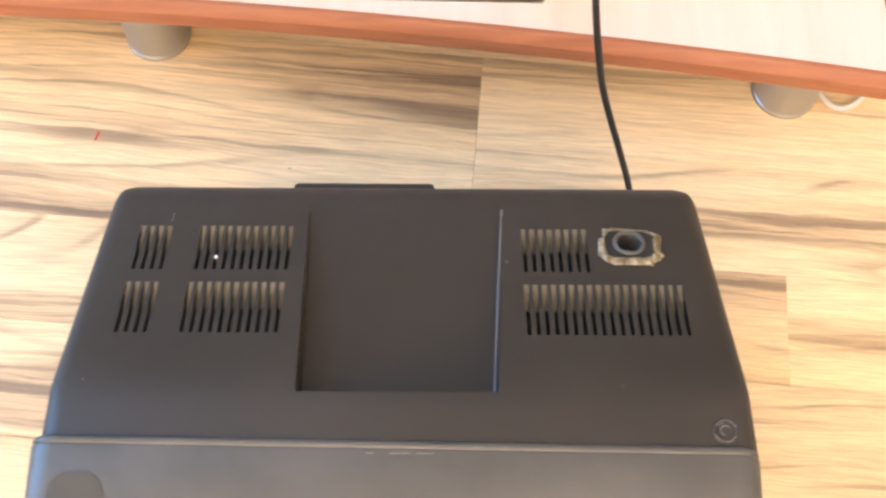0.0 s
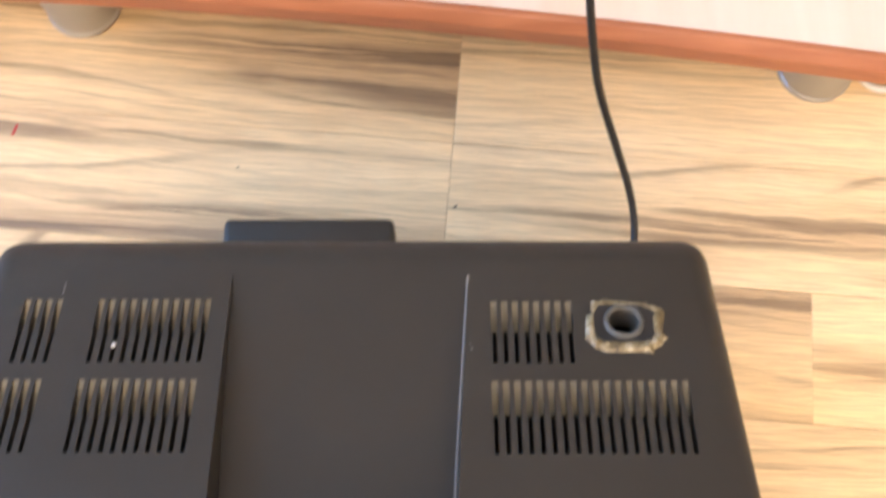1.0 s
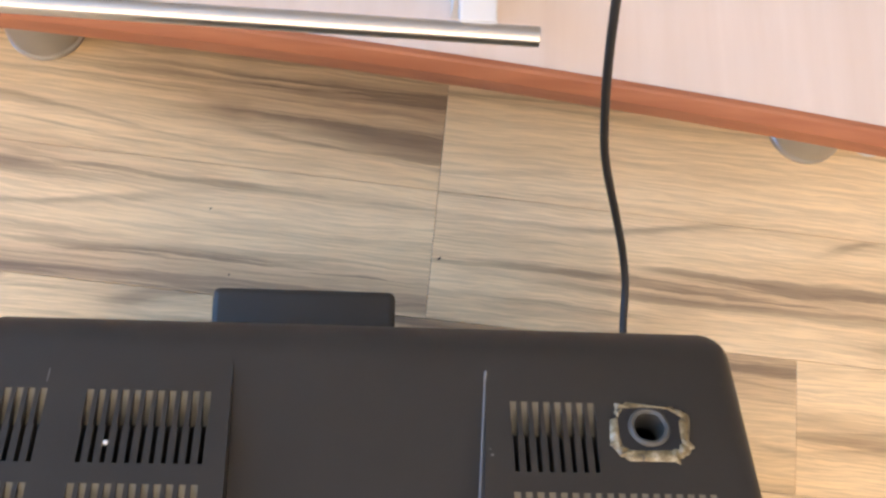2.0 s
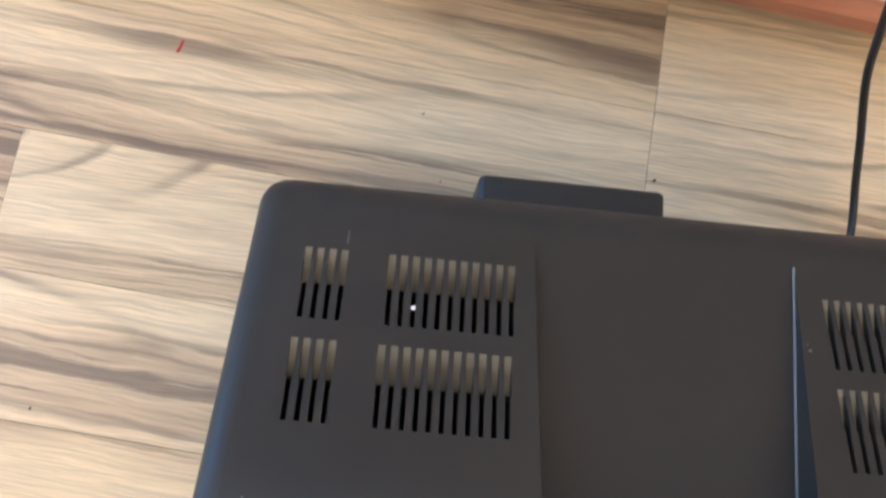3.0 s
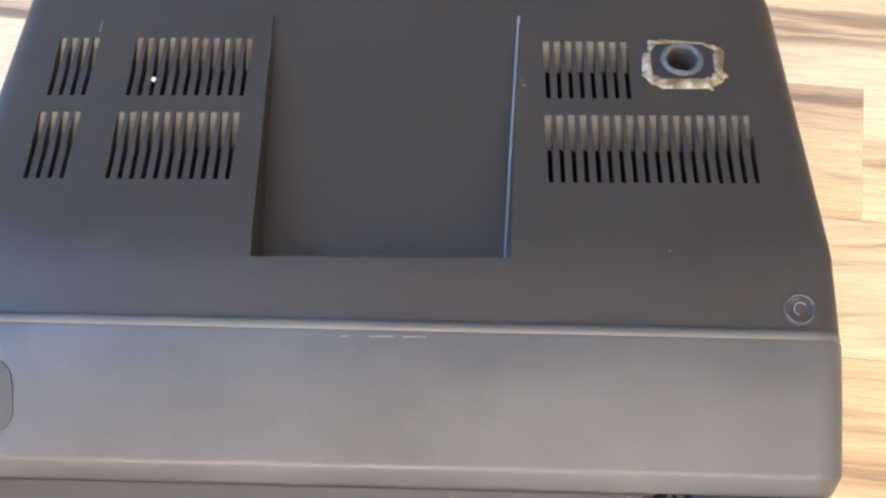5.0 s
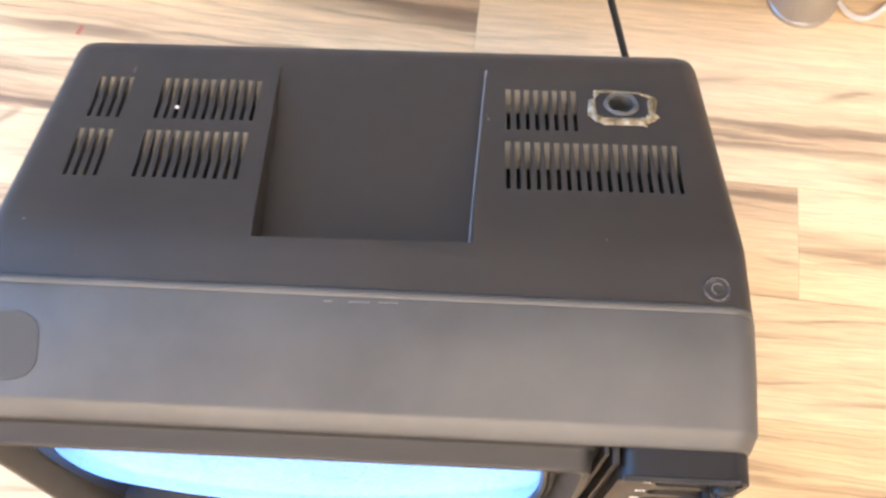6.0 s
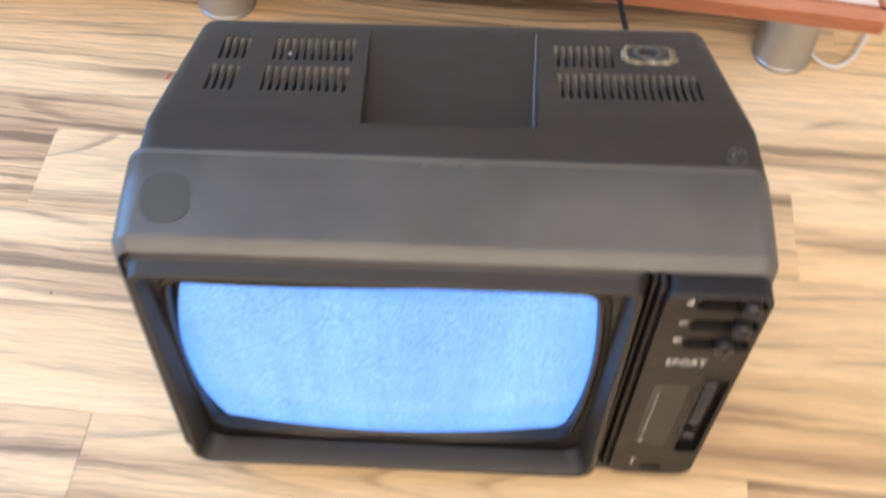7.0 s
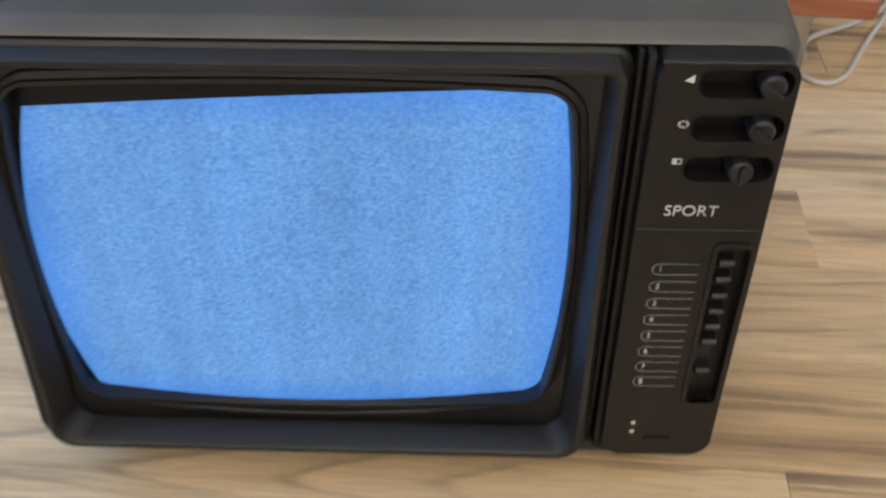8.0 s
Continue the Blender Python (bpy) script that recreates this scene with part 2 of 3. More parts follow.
M_CORD = plastic("black_cord_sheath", (0.012, 0.011, 0.011), (0.03, 0.03, 0.03), 0.4, amount=0.3)
M_WHITE = plastic("white_sheath", (0.72, 0.70, 0.67), (0.55, 0.52, 0.47), 0.45, amount=0.4)
M_FRAME = material("white_window_frame", (0.8, 0.8, 0.78), 0.35)
M_RED = material("red_ink", (0.5, 0.04, 0.03), 0.6)


# ---- mesh helpers ----
def to_mesh(bm, name, mat, angle=35.0):
    bmesh.ops.recalc_face_normals(bm, faces=bm.faces)
    me = bpy.data.meshes.new(name)
    bm.to_mesh(me)
    bm.free()
    for p in me.polygons:
        p.use_smooth = True
    me.set_sharp_from_angle(angle=radians(angle))
    if mat:
        me.materials.append(mat)
    return me


def part(name, bm, mat, parent=None, label="", angle=35.0):
    ob = new(name, to_mesh(bm, name, mat, angle))
    if parent:
        ob.parent = parent
    if label:
        ob["label"] = label
    return ob


def thing(name, label, category, group="", kind="", at=(0, 0, 0)):
    ob = new(name)
    ob.empty_display_size = 0.05
    ob.location = at
    return tagged(ob, label, category, group, kind)


def block(lo, hi, r=0.0, seg=2, bm=None):
    """A box between two corners, its edges rounded by r."""
    own = bmesh.new()
    bmesh.ops.create_cube(own, size=1.0)
    for v in own.verts:
        v.co = Vector([(a + b) / 2 + (b - a) * c for a, b, c in zip(lo, hi, v.co)])
    if r > 0:
        bmesh.ops.bevel(own, geom=own.edges[:], offset=r, segments=seg, profile=0.5, affect="EDGES")
    if bm is None:
        return own
    me = bpy.data.meshes.new("t")
    own.to_mesh(me)
    own.free()
    bm.from_mesh(me)
    bpy.data.meshes.remove(me)
    return bm


def prism(poly, axis, a, b, bm=None):
    """A polygon in the plane across axis, drawn out from a to b."""
    bm = bm or bmesh.new()
    put = {"x": lambda p, d: (d, p[0], p[1]), "y": lambda p, d: (p[0], d, p[1]), "z": lambda p, d: (p[0], p[1], d)}[axis]
    lo = [bm.verts.new(put(p, a)) for p in poly]
    hi = [bm.verts.new(put(p, b)) for p in poly]
    n = len(poly)
    bm.faces.new(lo)
    bm.faces.new(hi[::-1])
    for i in range(n):
        bm.faces.new((lo[i], lo[(i + 1) % n], hi[(i + 1) % n], hi[i]))
    return bm


def round_rect(x0, x1, z0, z1, r, n=6, bow=None, low=0.0):
    """Outline of a rounded rectangle; bow pushes the middles of the sides and of the ends outwards, low rounds the lower corners more."""
    pts = []
    b = r + low
    for cx, cz, a0, q in ((x1 - r, z1 - r, 0, r), (x0 + r, z1 - r, 90, r), (x0 + b, z0 + b, 180, b), (x1 - b, z0 + b, 270, b)):
        for i in range(n + 1):
            a = radians(a0 + 90 * i / n)
            pts.append((cx + q * math.cos(a), cz + q * math.sin(a)))
    if bow:
        fine = []
        for i, p in enumerate(pts):
            q = pts[(i + 1) % len(pts)]
            k = 10 if i % (n + 1) == n else 1
            fine += [(p[0] + (q[0] - p[0]) * j / k, p[1] + (q[1] - p[1]) * j / k) for j in range(k)]
        mx, mz, hx, hz = (x0 + x1) / 2, (z0 + z1) / 2, (x1 - x0) / 2, (z1 - z0) / 2
        pts = []
        for x, z in fine:
            u, v = (x - mx) / hx, (z - mz) / hz
            pts.append((mx + hx * u * (1 - bow[0] * v * v), mz + hz * v * (1 - bow[1] * u * u)))
    return pts


def loft(loops, close_first=False, close_last=False, bm=None):
    bm = bm or bmesh.new()
    rings = [[bm.verts.new(p) for p in lp] for lp in loops]
    for a, b in zip(rings, rings[1:]):
        n = len(a)
        for i in range(n):
            bm.faces.new((a[i], a[(i + 1) % n], b[(i + 1) % n], b[i]))
    if close_first:
        bm.faces.new(rings[0])
    if close_last:
        bm.faces.new(rings[-1][::-1])
    return bm


def tube(points, r, seg=10, samples=8, flat=1.0):
    """A round cord along a smooth line through the points."""
    p = [Vector(q) for q in points]
    p = [p[0] * 2 - p[1]] + p + [p[-1] * 2 - p[-2]]
    line = []
    for i in range(1, len(p) - 2):
        a, b, c, d = p[i - 1:i + 3]
        for k in range(samples):
            t = k / samples
            line.append(0.5 * ((2 * b) + (c - a) * t + (2 * a - 5 * b + 4 * c - d) * t * t + (3 * b - a - 3 * c + d) * t ** 3))
    line.append(p[-2])
    loops = []
    for i, q in enumerate(line):
        way = (line[min(i + 1, len(line) - 1)] - line[max(i - 1, 0)]).normalized()
        side = way.cross(Vector((0, 0, 1)))
        side = side.normalized() if side.length > 1e-4 else Vector((1, 0, 0))
        up = side.cross(way)
        loops.append([q + (side * math.cos(2 * math.pi * k / seg) + up * math.sin(2 * math.pi * k / seg) * flat) * r for k in range(seg)])
    return loft(loops, True, True)


def turned(profile, seg=32, bm=None, at=(0, 0, 0)):
    """A body of revolution round z from (radius, height) pairs."""
    loops = [[(at[0] + r * math.cos(2 * math.pi * k / seg), at[1] + r * math.sin(2 * math.pi * k / seg), at[2] + z) for k in range(seg)] for r, z in profile]
    return loft(loops, True, True, bm)


def carve(ob, cutters):
    """Cuts the closed meshes out of ob for good."""
    for bm in cutters:
        bmesh.ops.recalc_face_normals(bm, faces=bm.faces)
        me = bpy.data.meshes.new("cut")
        bm.to_mesh(me)
        bm.free()
        tool = new("cut", me)
        mod = ob.modifiers.new("cut", "BOOLEAN")
        mod.operation, mod.solver, mod.object = "DIFFERENCE", "EXACT", tool
        bpy.context.view_layer.update()
        done = bpy.data.meshes.new_from_object(ob.evaluated_get(bpy.context.evaluated_depsgraph_get()))
        ob.modifiers.clear()
        old, ob.data = ob.data, done
        bpy.data.meshes.remove(old)
        bpy.data.objects.remove(tool)
        bpy.data.meshes.remove(me)
    for p in ob.data.polygons:
        p.use_smooth = True
    ob.data.set_sharp_from_angle(angle=radians(30))
    return ob


def lettering(name, text, size, at, mat, parent, shear=0.0, thick=0.0003):
    """Raised print on an upright front face."""
    cu = bpy.data.curves.new(name, "FONT")
    cu.body, cu.size, cu.extrude, cu.shear, cu.offset = text, size, thick, shear, -0.012 * size
    cu.align_x, cu.align_y = "CENTER", "CENTER"
    tmp = new("t", cu)
    bpy.context.view_layer.update()
    me = bpy.data.meshes.new_from_object(tmp.evaluated_get(bpy.context.evaluated_depsgraph_get()))
    bpy.data.objects.remove(tmp)
    bpy.data.curves.remove(cu)
    me.transform(pose(*at, 90, 0, 0))
    me.materials.clear()
    me.materials.append(mat)
    ob = new(name, me)
    ob.parent = parent
    return ob


# ---- the room: unseen walls and ceiling that bounce the daylight ----
def room():
    R, T = ROOM, 0.15
    tagged(part("ceiling", block((R["x0"] - T, R["y0"] - T, R["h"]), (R["x1"] + T, R["y1"] + T, R["h"] + T)), M_CEIL), "white painted ceiling", "ceiling", kind="structure")
    for name, lo, hi in (("wall_north", (R["x0"] - T, R["y1"], 0), (R["x1"] + T, R["y1"] + T, R["h"])),
                         ("wall_east", (R["x1"], R["y0"], 0), (R["x1"] + T, R["y1"], R["h"]))):
        tagged(part(name, block(lo, hi), M_NORTH if name == "wall_north" else M_WALL), "plain unseen wall added to close the room", "wall", kind="structure")
    bm = bmesh.new()
    x0, x1 = R["x0"] - T, R["x0"]
    for lo, hi in (((x0, R["y0"], 0), (x1, R["y1"], WIN["z0"])), ((x0, R["y0"], WIN["z1"]), (x1, R["y1"], R["h"])),
                   ((x0, R["y0"], WIN["z0"]), (x1, WIN["y0"], WIN["z1"])), ((x0, WIN["y1"], WIN["z0"]), (x1, R["y1"], WIN["z1"]))):
        block(lo, hi, bm=bm)
    tagged(part("wall_west", bm, M_WALL), "unseen off-white painted wall with a window opening", "wall", kind="structure")
    bm = bmesh.new()
    ya, yb = R["y0"] - T, R["y0"]
    for lo, hi in (((R["x0"] - T, ya, 0), (R["x1"] + T, yb, FILL_GAP["z0"])), ((R["x0"] - T, ya, FILL_GAP["z1"]), (R["x1"] + T, yb, R["h"])),
                   ((R["x0"] - T, ya, FILL_GAP["z0"]), (FILL_GAP["x0"], yb, FILL_GAP["z1"])), ((FILL_GAP["x1"], ya, FILL_GAP["z0"]), (R["x1"] + T, yb, FILL_GAP["z1"]))):
        block(lo, hi, bm=bm)
    tagged(part("wall_south", bm, M_WALL), "unseen off-white painted wall with a window opening", "wall", kind="structure")
    # frame of the made-up opening in which the fill lamp sits
    fill_frame = thing("fill_opening", "unseen white framed opening added for fill light", "window", kind="structure")
    bm = bmesh.new()
    xm = (FILL_GAP["x0"] + FILL_GAP["x1"]) / 2
    for a, b, c, d in ((FILL_GAP["x0"], FILL_GAP["x1"], FILL_GAP["z0"], FILL_GAP["z0"] + 0.05), (FILL_GAP["x0"], FILL_GAP["x1"], FILL_GAP["z1"] - 0.05, FILL_GAP["z1"]),
                       (FILL_GAP["x0"], FILL_GAP["x0"] + 0.05, FILL_GAP["z0"] + 0.05, FILL_GAP["z1"] - 0.05), (FILL_GAP["x1"] - 0.05, FILL_GAP["x1"], FILL_GAP["z0"] + 0.05, FILL_GAP["z1"] - 0.05),
                       (xm - 0.04, xm + 0.04, FILL_GAP["z0"] + 0.05, FILL_GAP["z1"] - 0.05)):
        block((a + 0.001, ya + 0.06, c + 0.001), (b - 0.001, ya + 0.12, d - 0.001), 0.004, bm=bm)
    part("window_frame", bm, M_FRAME, fill_frame)
    win = thing("window_1", "white framed window letting in daylight", "window", kind="structure")
    ym = (WIN["y0"] + WIN["y1"]) / 2
    bm = bmesh.new()
    for a, b, c, d in ((WIN["y0"], WIN["y1"], WIN["z0"], WIN["z0"] + 0.05), (WIN["y0"], WIN["y1"], WIN["z1"] - 0.05, WIN["z1"]),
                       (WIN["y0"], WIN["y0"] + 0.05, WIN["z0"] + 0.05, WIN["z1"] - 0.05), (WIN["y1"] - 0.05, WIN["y1"], WIN["z0"] + 0.05, WIN["z1"] - 0.05),
                       (ym - 0.04, ym + 0.04, WIN["z0"] + 0.05, WIN["z1"] - 0.05)):
        block((x0 + 0.06, a + 0.001, c + 0.001), (x0 + 0.12, b - 0.001, d - 0.001), 0.004, bm=bm)
    part("window_frame", bm, M_FRAME, win)


# ---- floor of laminate strips ----
LAY = radians(4.9)
STRIP = 0.0957
ROW0 = 0.2155


def floor_boards():
    R = ROOM
    base = part("floor", block((R["x0"] - 0.15, R["y0"] - 0.15, -0.12), (R["x1"] + 0.15, R["y1"] + 0.15, -0.004)), M_UNDER)
    tagged(base, "pale zebra-grained laminate floor in staggered strips", "floor", kind="structure")
    rng = random.Random(11)
    known = {0: (0.2905, -0.404), 1: (0.0195,), 2: (0.0195,), -3: (-0.285,), -4: (-0.262,)}
    turn = Matrix.Rotation(-LAY, 4, "Z")
    shared = {}
    for row in range(-22, 19):
        lo, hi = -2.3, 2.6
        ends = sorted(known.get(row, (rng.uniform(-0.9, -0.5),)))
        first, last = ends[0], ends[-1]
        while first > lo:
            first -= rng.choice((0.52, 0.66, 0.8, 0.95))
            ends.insert(0, first)
        while last < hi:
            last += rng.choice((0.52, 0.66, 0.8, 0.95))
            ends.append(last)
        c = ROW0 + (row + 0.5) * STRIP
        # each row runs from wall to wall
        reach = [(R["x0"] - 0.1 - c * math.sin(LAY)) / math.cos(LAY), (R["x1"] + 0.1 - c * math.sin(LAY)) / math.cos(LAY)]
        reach[0] = max(reach[0], (c * math.cos(LAY) - R["y1"] - 0.1) / math.sin(LAY))
        reach[1] = min(reach[1], (c * math.cos(LAY) - R["y0"] + 0.1) / math.sin(LAY))
        for a, b in zip(ends, ends[1:]):
            a, b = max(a, reach[0]), min(b, reach[1])
            if b - a < 0.02:
                continue
            length = round(b - a, 3)
            if length not in shared:
                g = 0.00014
                bm = block((-length / 2 + g, -STRIP / 2 + g, -0.006), (length / 2 - g, STRIP / 2 - g, 0.0), 0.0003, 1)
                shared[length] = to_mesh(bm, "strip", M_FLOOR)
            ob = new("strip", shared[length])
            ob.parent = base
            ob.matrix_basis = turn @ Matrix.Translation(((a + b) / 2, c, 0))


# ---- the low bench ----
def edge_y(x):
    return 0.4525 - 0.104 * (x - 0.024) - 0.075 * (x - 0.024) ** 2


def low_bench():
    bench = thing("low_bench", "low bench with pale veneer top, cherry-red edging and aluminium legs", "bench", at=(-0.2, 0.75, 0))
    inv = Matrix.Translation((0.2, -0.75, 0))
    X0, X1, Y1, Z0, Z1 = -0.95, 0.392, 1.05, 0.0865, 0.1120
    n = 60
    front = [(X0 + (X1 - X0) * i / n, edge_y(X0 + (X1 - X0) * i / n)) for i in range(n + 1)]
    cap = 0.011
    bm = prism([(x, y + cap) for x, y in front] + [(X1, Y1), (X0, Y1)], "z", Z0, Z1 - 0.0008)
    ob = part("board", bm, M_TOP, bench, "pale pinkish wood veneer top")
    ob.matrix_basis = inv
    # edging: a rounded band that follows the bowed front and turns the corner
    path = front[:]
    path += [(X1 + 0.004, edge_y(X1) + 0.004), (X1 + 0.006, edge_y(X1) + 0.012)] + [(X1 + 0.006, edge_y(X1) + 0.02 + 0.05 * k) for k in range(12)]
    loops = []
    sec = [(cap, Z0), (0.0018, Z0), (0.0, Z0 + 0.002), (0.0, Z1 - 0.0085), (0.0010, Z1 - 0.0068), (0.0060, Z1 - 0.0008), (0.0076, Z1), (cap, Z1)]
    for i, (x, y) in enumerate(path):
        a, b = path[max(i - 1, 0)], path[min(i + 1, len(path) - 1)]
        d = Vector((b[0] - a[0], b[1] - a[1])).normalized()
        nrm = Vector((-d.y, d.x))
        loops.append([(x + nrm.x * o, y + nrm.y * o, z) for o, z in sec])
    ob = part("edging", loft(loops, True, True), M_TRIM, bench, "cherry-red bevelled edging", angle=22)
    ob.matrix_basis = inv
    for x, y in ((0.335, 0.4650), (-0.2365, 0.5210), (0.335, 0.96), (-0.85, 0.96)):
        leg = part("leg", turned([(0.0285, 0.0), (0.0294, 0.0010), (0.0294, 0.0050), (0.0284, 0.0060), (0.028, 0.008), (0.028, 0.082), (0.030, 0.0825), (0.030, 0.0865)]), M_ALU, bench, "brushed aluminium cylinder leg")
        leg.matrix_basis = inv @ Matrix.Translation((x, y, 0))


def metal_rod():
    rod = thing("metal_rod", "brushed steel tube held by white brackets above the bench top", "rod", at=(-0.10, 0.4665, 0.1120))
    bm = turned([(0.0035, 0.0), (0.0060, 0.0), (0.0063, 0.0004), (0.0063, 0.4296), (0.0060, 0.43), (0.0035, 0.43)], 24)
    bar = part("tube", bm, M_STEEL, rod)
    bar.matrix_basis = Matrix.Translation((0.1995, -0.0200, 0.0580)) @ Euler((0, radians(-90), radians(-1))).to_matrix().to_4x4()
    for x in (0.152, -0.20):
        bm = prism([(-0.0155, 0.0520), (0.0180, 0.0520), (0.0180, 0.0), (0.0420, 0.0), (0.0420, 0.0640), (-0.0155, 0.0640)], "x", x, x + 0.022)
        bmesh.ops.bevel(bm, geom=bm.edges[:], offset=0.001, segments=2, affect="EDGES")
        part("bracket", bm, M_WHITE, rod, "white plastic bracket")


# ---- the television ----
def slope_z(y):
    return 0.2895 if y < 0.112 else 0.2895 - 0.39 * (y - 0.112)


PITCH = 0.00525
VENTS = ((-0.1600, 4, 0.2230, 0.1895), (-0.1235, 11, 0.2230, 0.1895), (-0.1605, 4, 0.1805, 0.1455), (-0.1245, 11, 0.1805, 0.1455),
         (0.0700, 8, 0.2215, 0.1885), (0.0693, 18, 0.1795, 0.1445))


def television():
    tv = thing("television", "small black portable television, switched on, standing on the laminate floor", "television")

    # rear housing with sloping top
    prof = [(0.076, 0.022), (0.076, 0.2893), (0.112, 0.2890), (0.258, slope_z(0.258)), (0.266, 0.19), (0.266, 0.022)]
    bm = prism(prof, "x", -0.1, 0.1)
    for v in bm.verts:
        swell = 0.0022 if 0.10 < v.co.y < 0.13 else 0.0
        v.co.x = math.copysign(0.1905 + swell - 0.045 * (v.co.y - 0.076) + 0.006 * (0.29 - v.co.z) / 0.27, v.co.x) - 0.0008
    edges = [e for e in bm.edges if not all(abs(v.co.y - 0.076) < 1e-5 for v in e.verts)]
    bmesh.ops.bevel(bm, geom=edges, offset=0.013, segments=5, profile=0.5, affect="EDGES", clamp_overlap=True)
    house = part("rear_housing", bm, M_BACK, tv, "dark brown-black vented plastic housing")
    # sunk tray in the top
    tray = bmesh.new()
    zf, zb = 0.2665, 0.2400
    lo = [tray.verts.new(p) for p in ((-0.0558, 0.1105, zf), (0.0510, 0.1105, zf), (0.0590, 0.2390, zb), (-0.0600, 0.2390, zb))]
    hi = [tray.verts.new((v.co.x * 1.035, v.co.y - 0.003, 0.31)) for v in lo]
    tray.faces.new(lo)
    tray.faces.new(hi[::-1])
    for i in range(4):
        tray.faces.new((lo[i], lo[(i + 1) % 4], hi[(i + 1) % 4], hi[i]))
    slots, ledges = bmesh.new(), bmesh.new()
    for x, n, yb, yf in VENTS:
        ym = yb + (yf - yb) * 0.50
        scoop = [(yb, slope_z(yb) + 0.02), (yb, slope_z(yb) - 0.0010), (ym, slope_z(ym) - 0.0072), (ym, slope_z(ym) + 0.02)]
        through_slot = [(ym + 0.0008, slope_z(ym) + 0.02), (ym + 0.0008, slope_z(ym) - 0.04), (yf, slope_z(yf) - 0.04), (yf, slope_z(yf) + 0.02)]
        for i in range(n):
            prism(scoop, "x", x + i * PITCH - 0.0005, x + i * PITCH + 0.0026, ledges)
            prism(through_slot, "x", x + i * PITCH, x + i * PITCH + 0.0022, slots)
    hole = turned([(0.0085, -0.06), (0.0085, 0.06)], 24, at=(0.1340, 0.2090, 0.253))
    carve(house, [tray, ledges, slots, hole])
    house.data.materials.append(M_DUST)
    for p in house.data.polygons:
        if p.normal.z > 0.3 and slope_z(p.center.y) - p.center.z > 0.0008 and 0.155 < p.center.y < 0.228 and abs(p.center.x) > 0.063 and p.area < 2e-4:
            p.material_index = 1

    # fillet at the foot of the tray wall; its pale colour paints the highlight
    part("tray_glint", tube([(0.0508, 0.112, zf + 0.0006), (0.0530, 0.150, zf - 0.0074), (0.0560, 0.195, zf - 0.0166), (0.0588, 0.236, zb + 0.0012)], 0.0007, 8), M_SCUFF_GLINT, house, "tray edge fillet, coloured pale for its highlight")

    # tail of the tube behind the housing
    part("tail_cover", block((-0.0810, 0.258, 0.05), (0.0180, 0.2895, 0.1705), 0.004, 3), M_BACK, tv)

    # front shell
    def ring(y, w, z0, z1, r):
        return [(x, y, z) for x, z in round_rect(-w, w, z0, z1, r, 6, low=0.005)]
    loops = [ring(0.0800, 0.1848, 0.0200, 0.2872, 0.013), ring(0.0800, 0.1883, 0.0180, 0.2902, 0.014), ring(0.0790, 0.1903, 0.0168, 0.2912, 0.015), ring(0.0770, 0.1910, 0.0165, 0.2914, 0.015), ring(0.0758, 0.1906, 0.0168, 0.2906, 0.015), ring(0.0745, 0.1913, 0.0165, 0.2910, 0.015), ring(0.050, 0.1918, 0.0165, 0.2875, 0.015), ring(0.0225, 0.1915, 0.0165, 0.2836, 0.014),
             ring(0.0212, 0.1914, 0.0166, 0.2833, 0.014), ring(0.0200, 0.1908, 0.0170, 0.2826, 0.0135), ring(0.0142, 0.1886, 0.0186, 0.2780, 0.0115), ring(0.0132, 0.1880, 0.0192, 0.2770, 0.011), ring(0.0128, 0.1870, 0.0202, 0.2762, 0.0105), ring(0.0140, 0.1866, 0.0205, 0.2762, 0.0102), ring(0.030, 0.1862, 0.0208, 0.2760, 0.010)]
    # the lower half of the rim stands further forward than the hood
    loops = [[(x, y - (0.011 if y < 0.03 else 0.0) * max(0.0, min(1.0, (0.24 - z) / 0.20)), z) for x, y, z in lp] for lp in loops]
    loops = [[(x - 0.0058 if x < 0 else x * (1 - 0.020 * (0.28 - z) / 0.26) - 0.0020, y, z) for x, y, z in lp] for lp in loops]
    def lifted(lp):
        return [(x, y, z + 0.0050 * max(0.0, min(1.0, (0.11 - x) / 0.30)) * max(0.0, min(1.0, (0.09 - z) / 0.07))) for x, y, z in lp]
    loops = [lifted(lp) for lp in loops]
    part("front_shell", loft(loops), M_HOOD, tv, "grey-black plastic hood, faintly dusty", angle=50)
    for x in (-0.15, 0.15):
        for y in (0.03, 0.23):
            part("foot", turned([(0.009, 0.0), (0.010, 0.001), (0.011, 0.0195), (0.011, 0.022)], 20, at=(x, y, 0)), M_CORD, tv, "black rubber foot")

    # screen surround: stepped outer rim, lip, funnel, inner rim
    n = 6
    def surround(y, i, r, x0=-0.1900, x1=0.1155, z0=0.0205, z1=0.2745):
        return [(x, y + 0.0105 * (z - 0.02) / 0.257, z) for x, z in round_rect(x0 + i, x1 - i, z0 + i, z1 - i, r, n, low=0.006)]
    loops = [surround(0.030, 0.0, 0.010), surround(0.0035, 0.0, 0.010), surround(0.0026, 0.0006, 0.0098), surround(0.0020, 0.0022, 0.009), surround(0.0010, 0.0028, 0.0085), surround(-0.0070, 0.0036, 0.008),
             surround(-0.0086, 0.0046, 0.0072), surround(-0.0090, 0.0060, 0.0066), surround(-0.0086, 0.0076, 0.0062), surround(-0.0068, 0.0088, 0.006), surround(0.0095, 0.0150, 0.007, z0=0.0165, z1=0.2790)]
    frame_part = part("screen_surround", loft([lifted(lp) for lp in loops]), M_BEZEL, tv, "black plastic screen surround with stepped rim", angle=40)
    x0, x1, z0, z1 = -0.1745, 0.0955, 0.0475, 0.2545
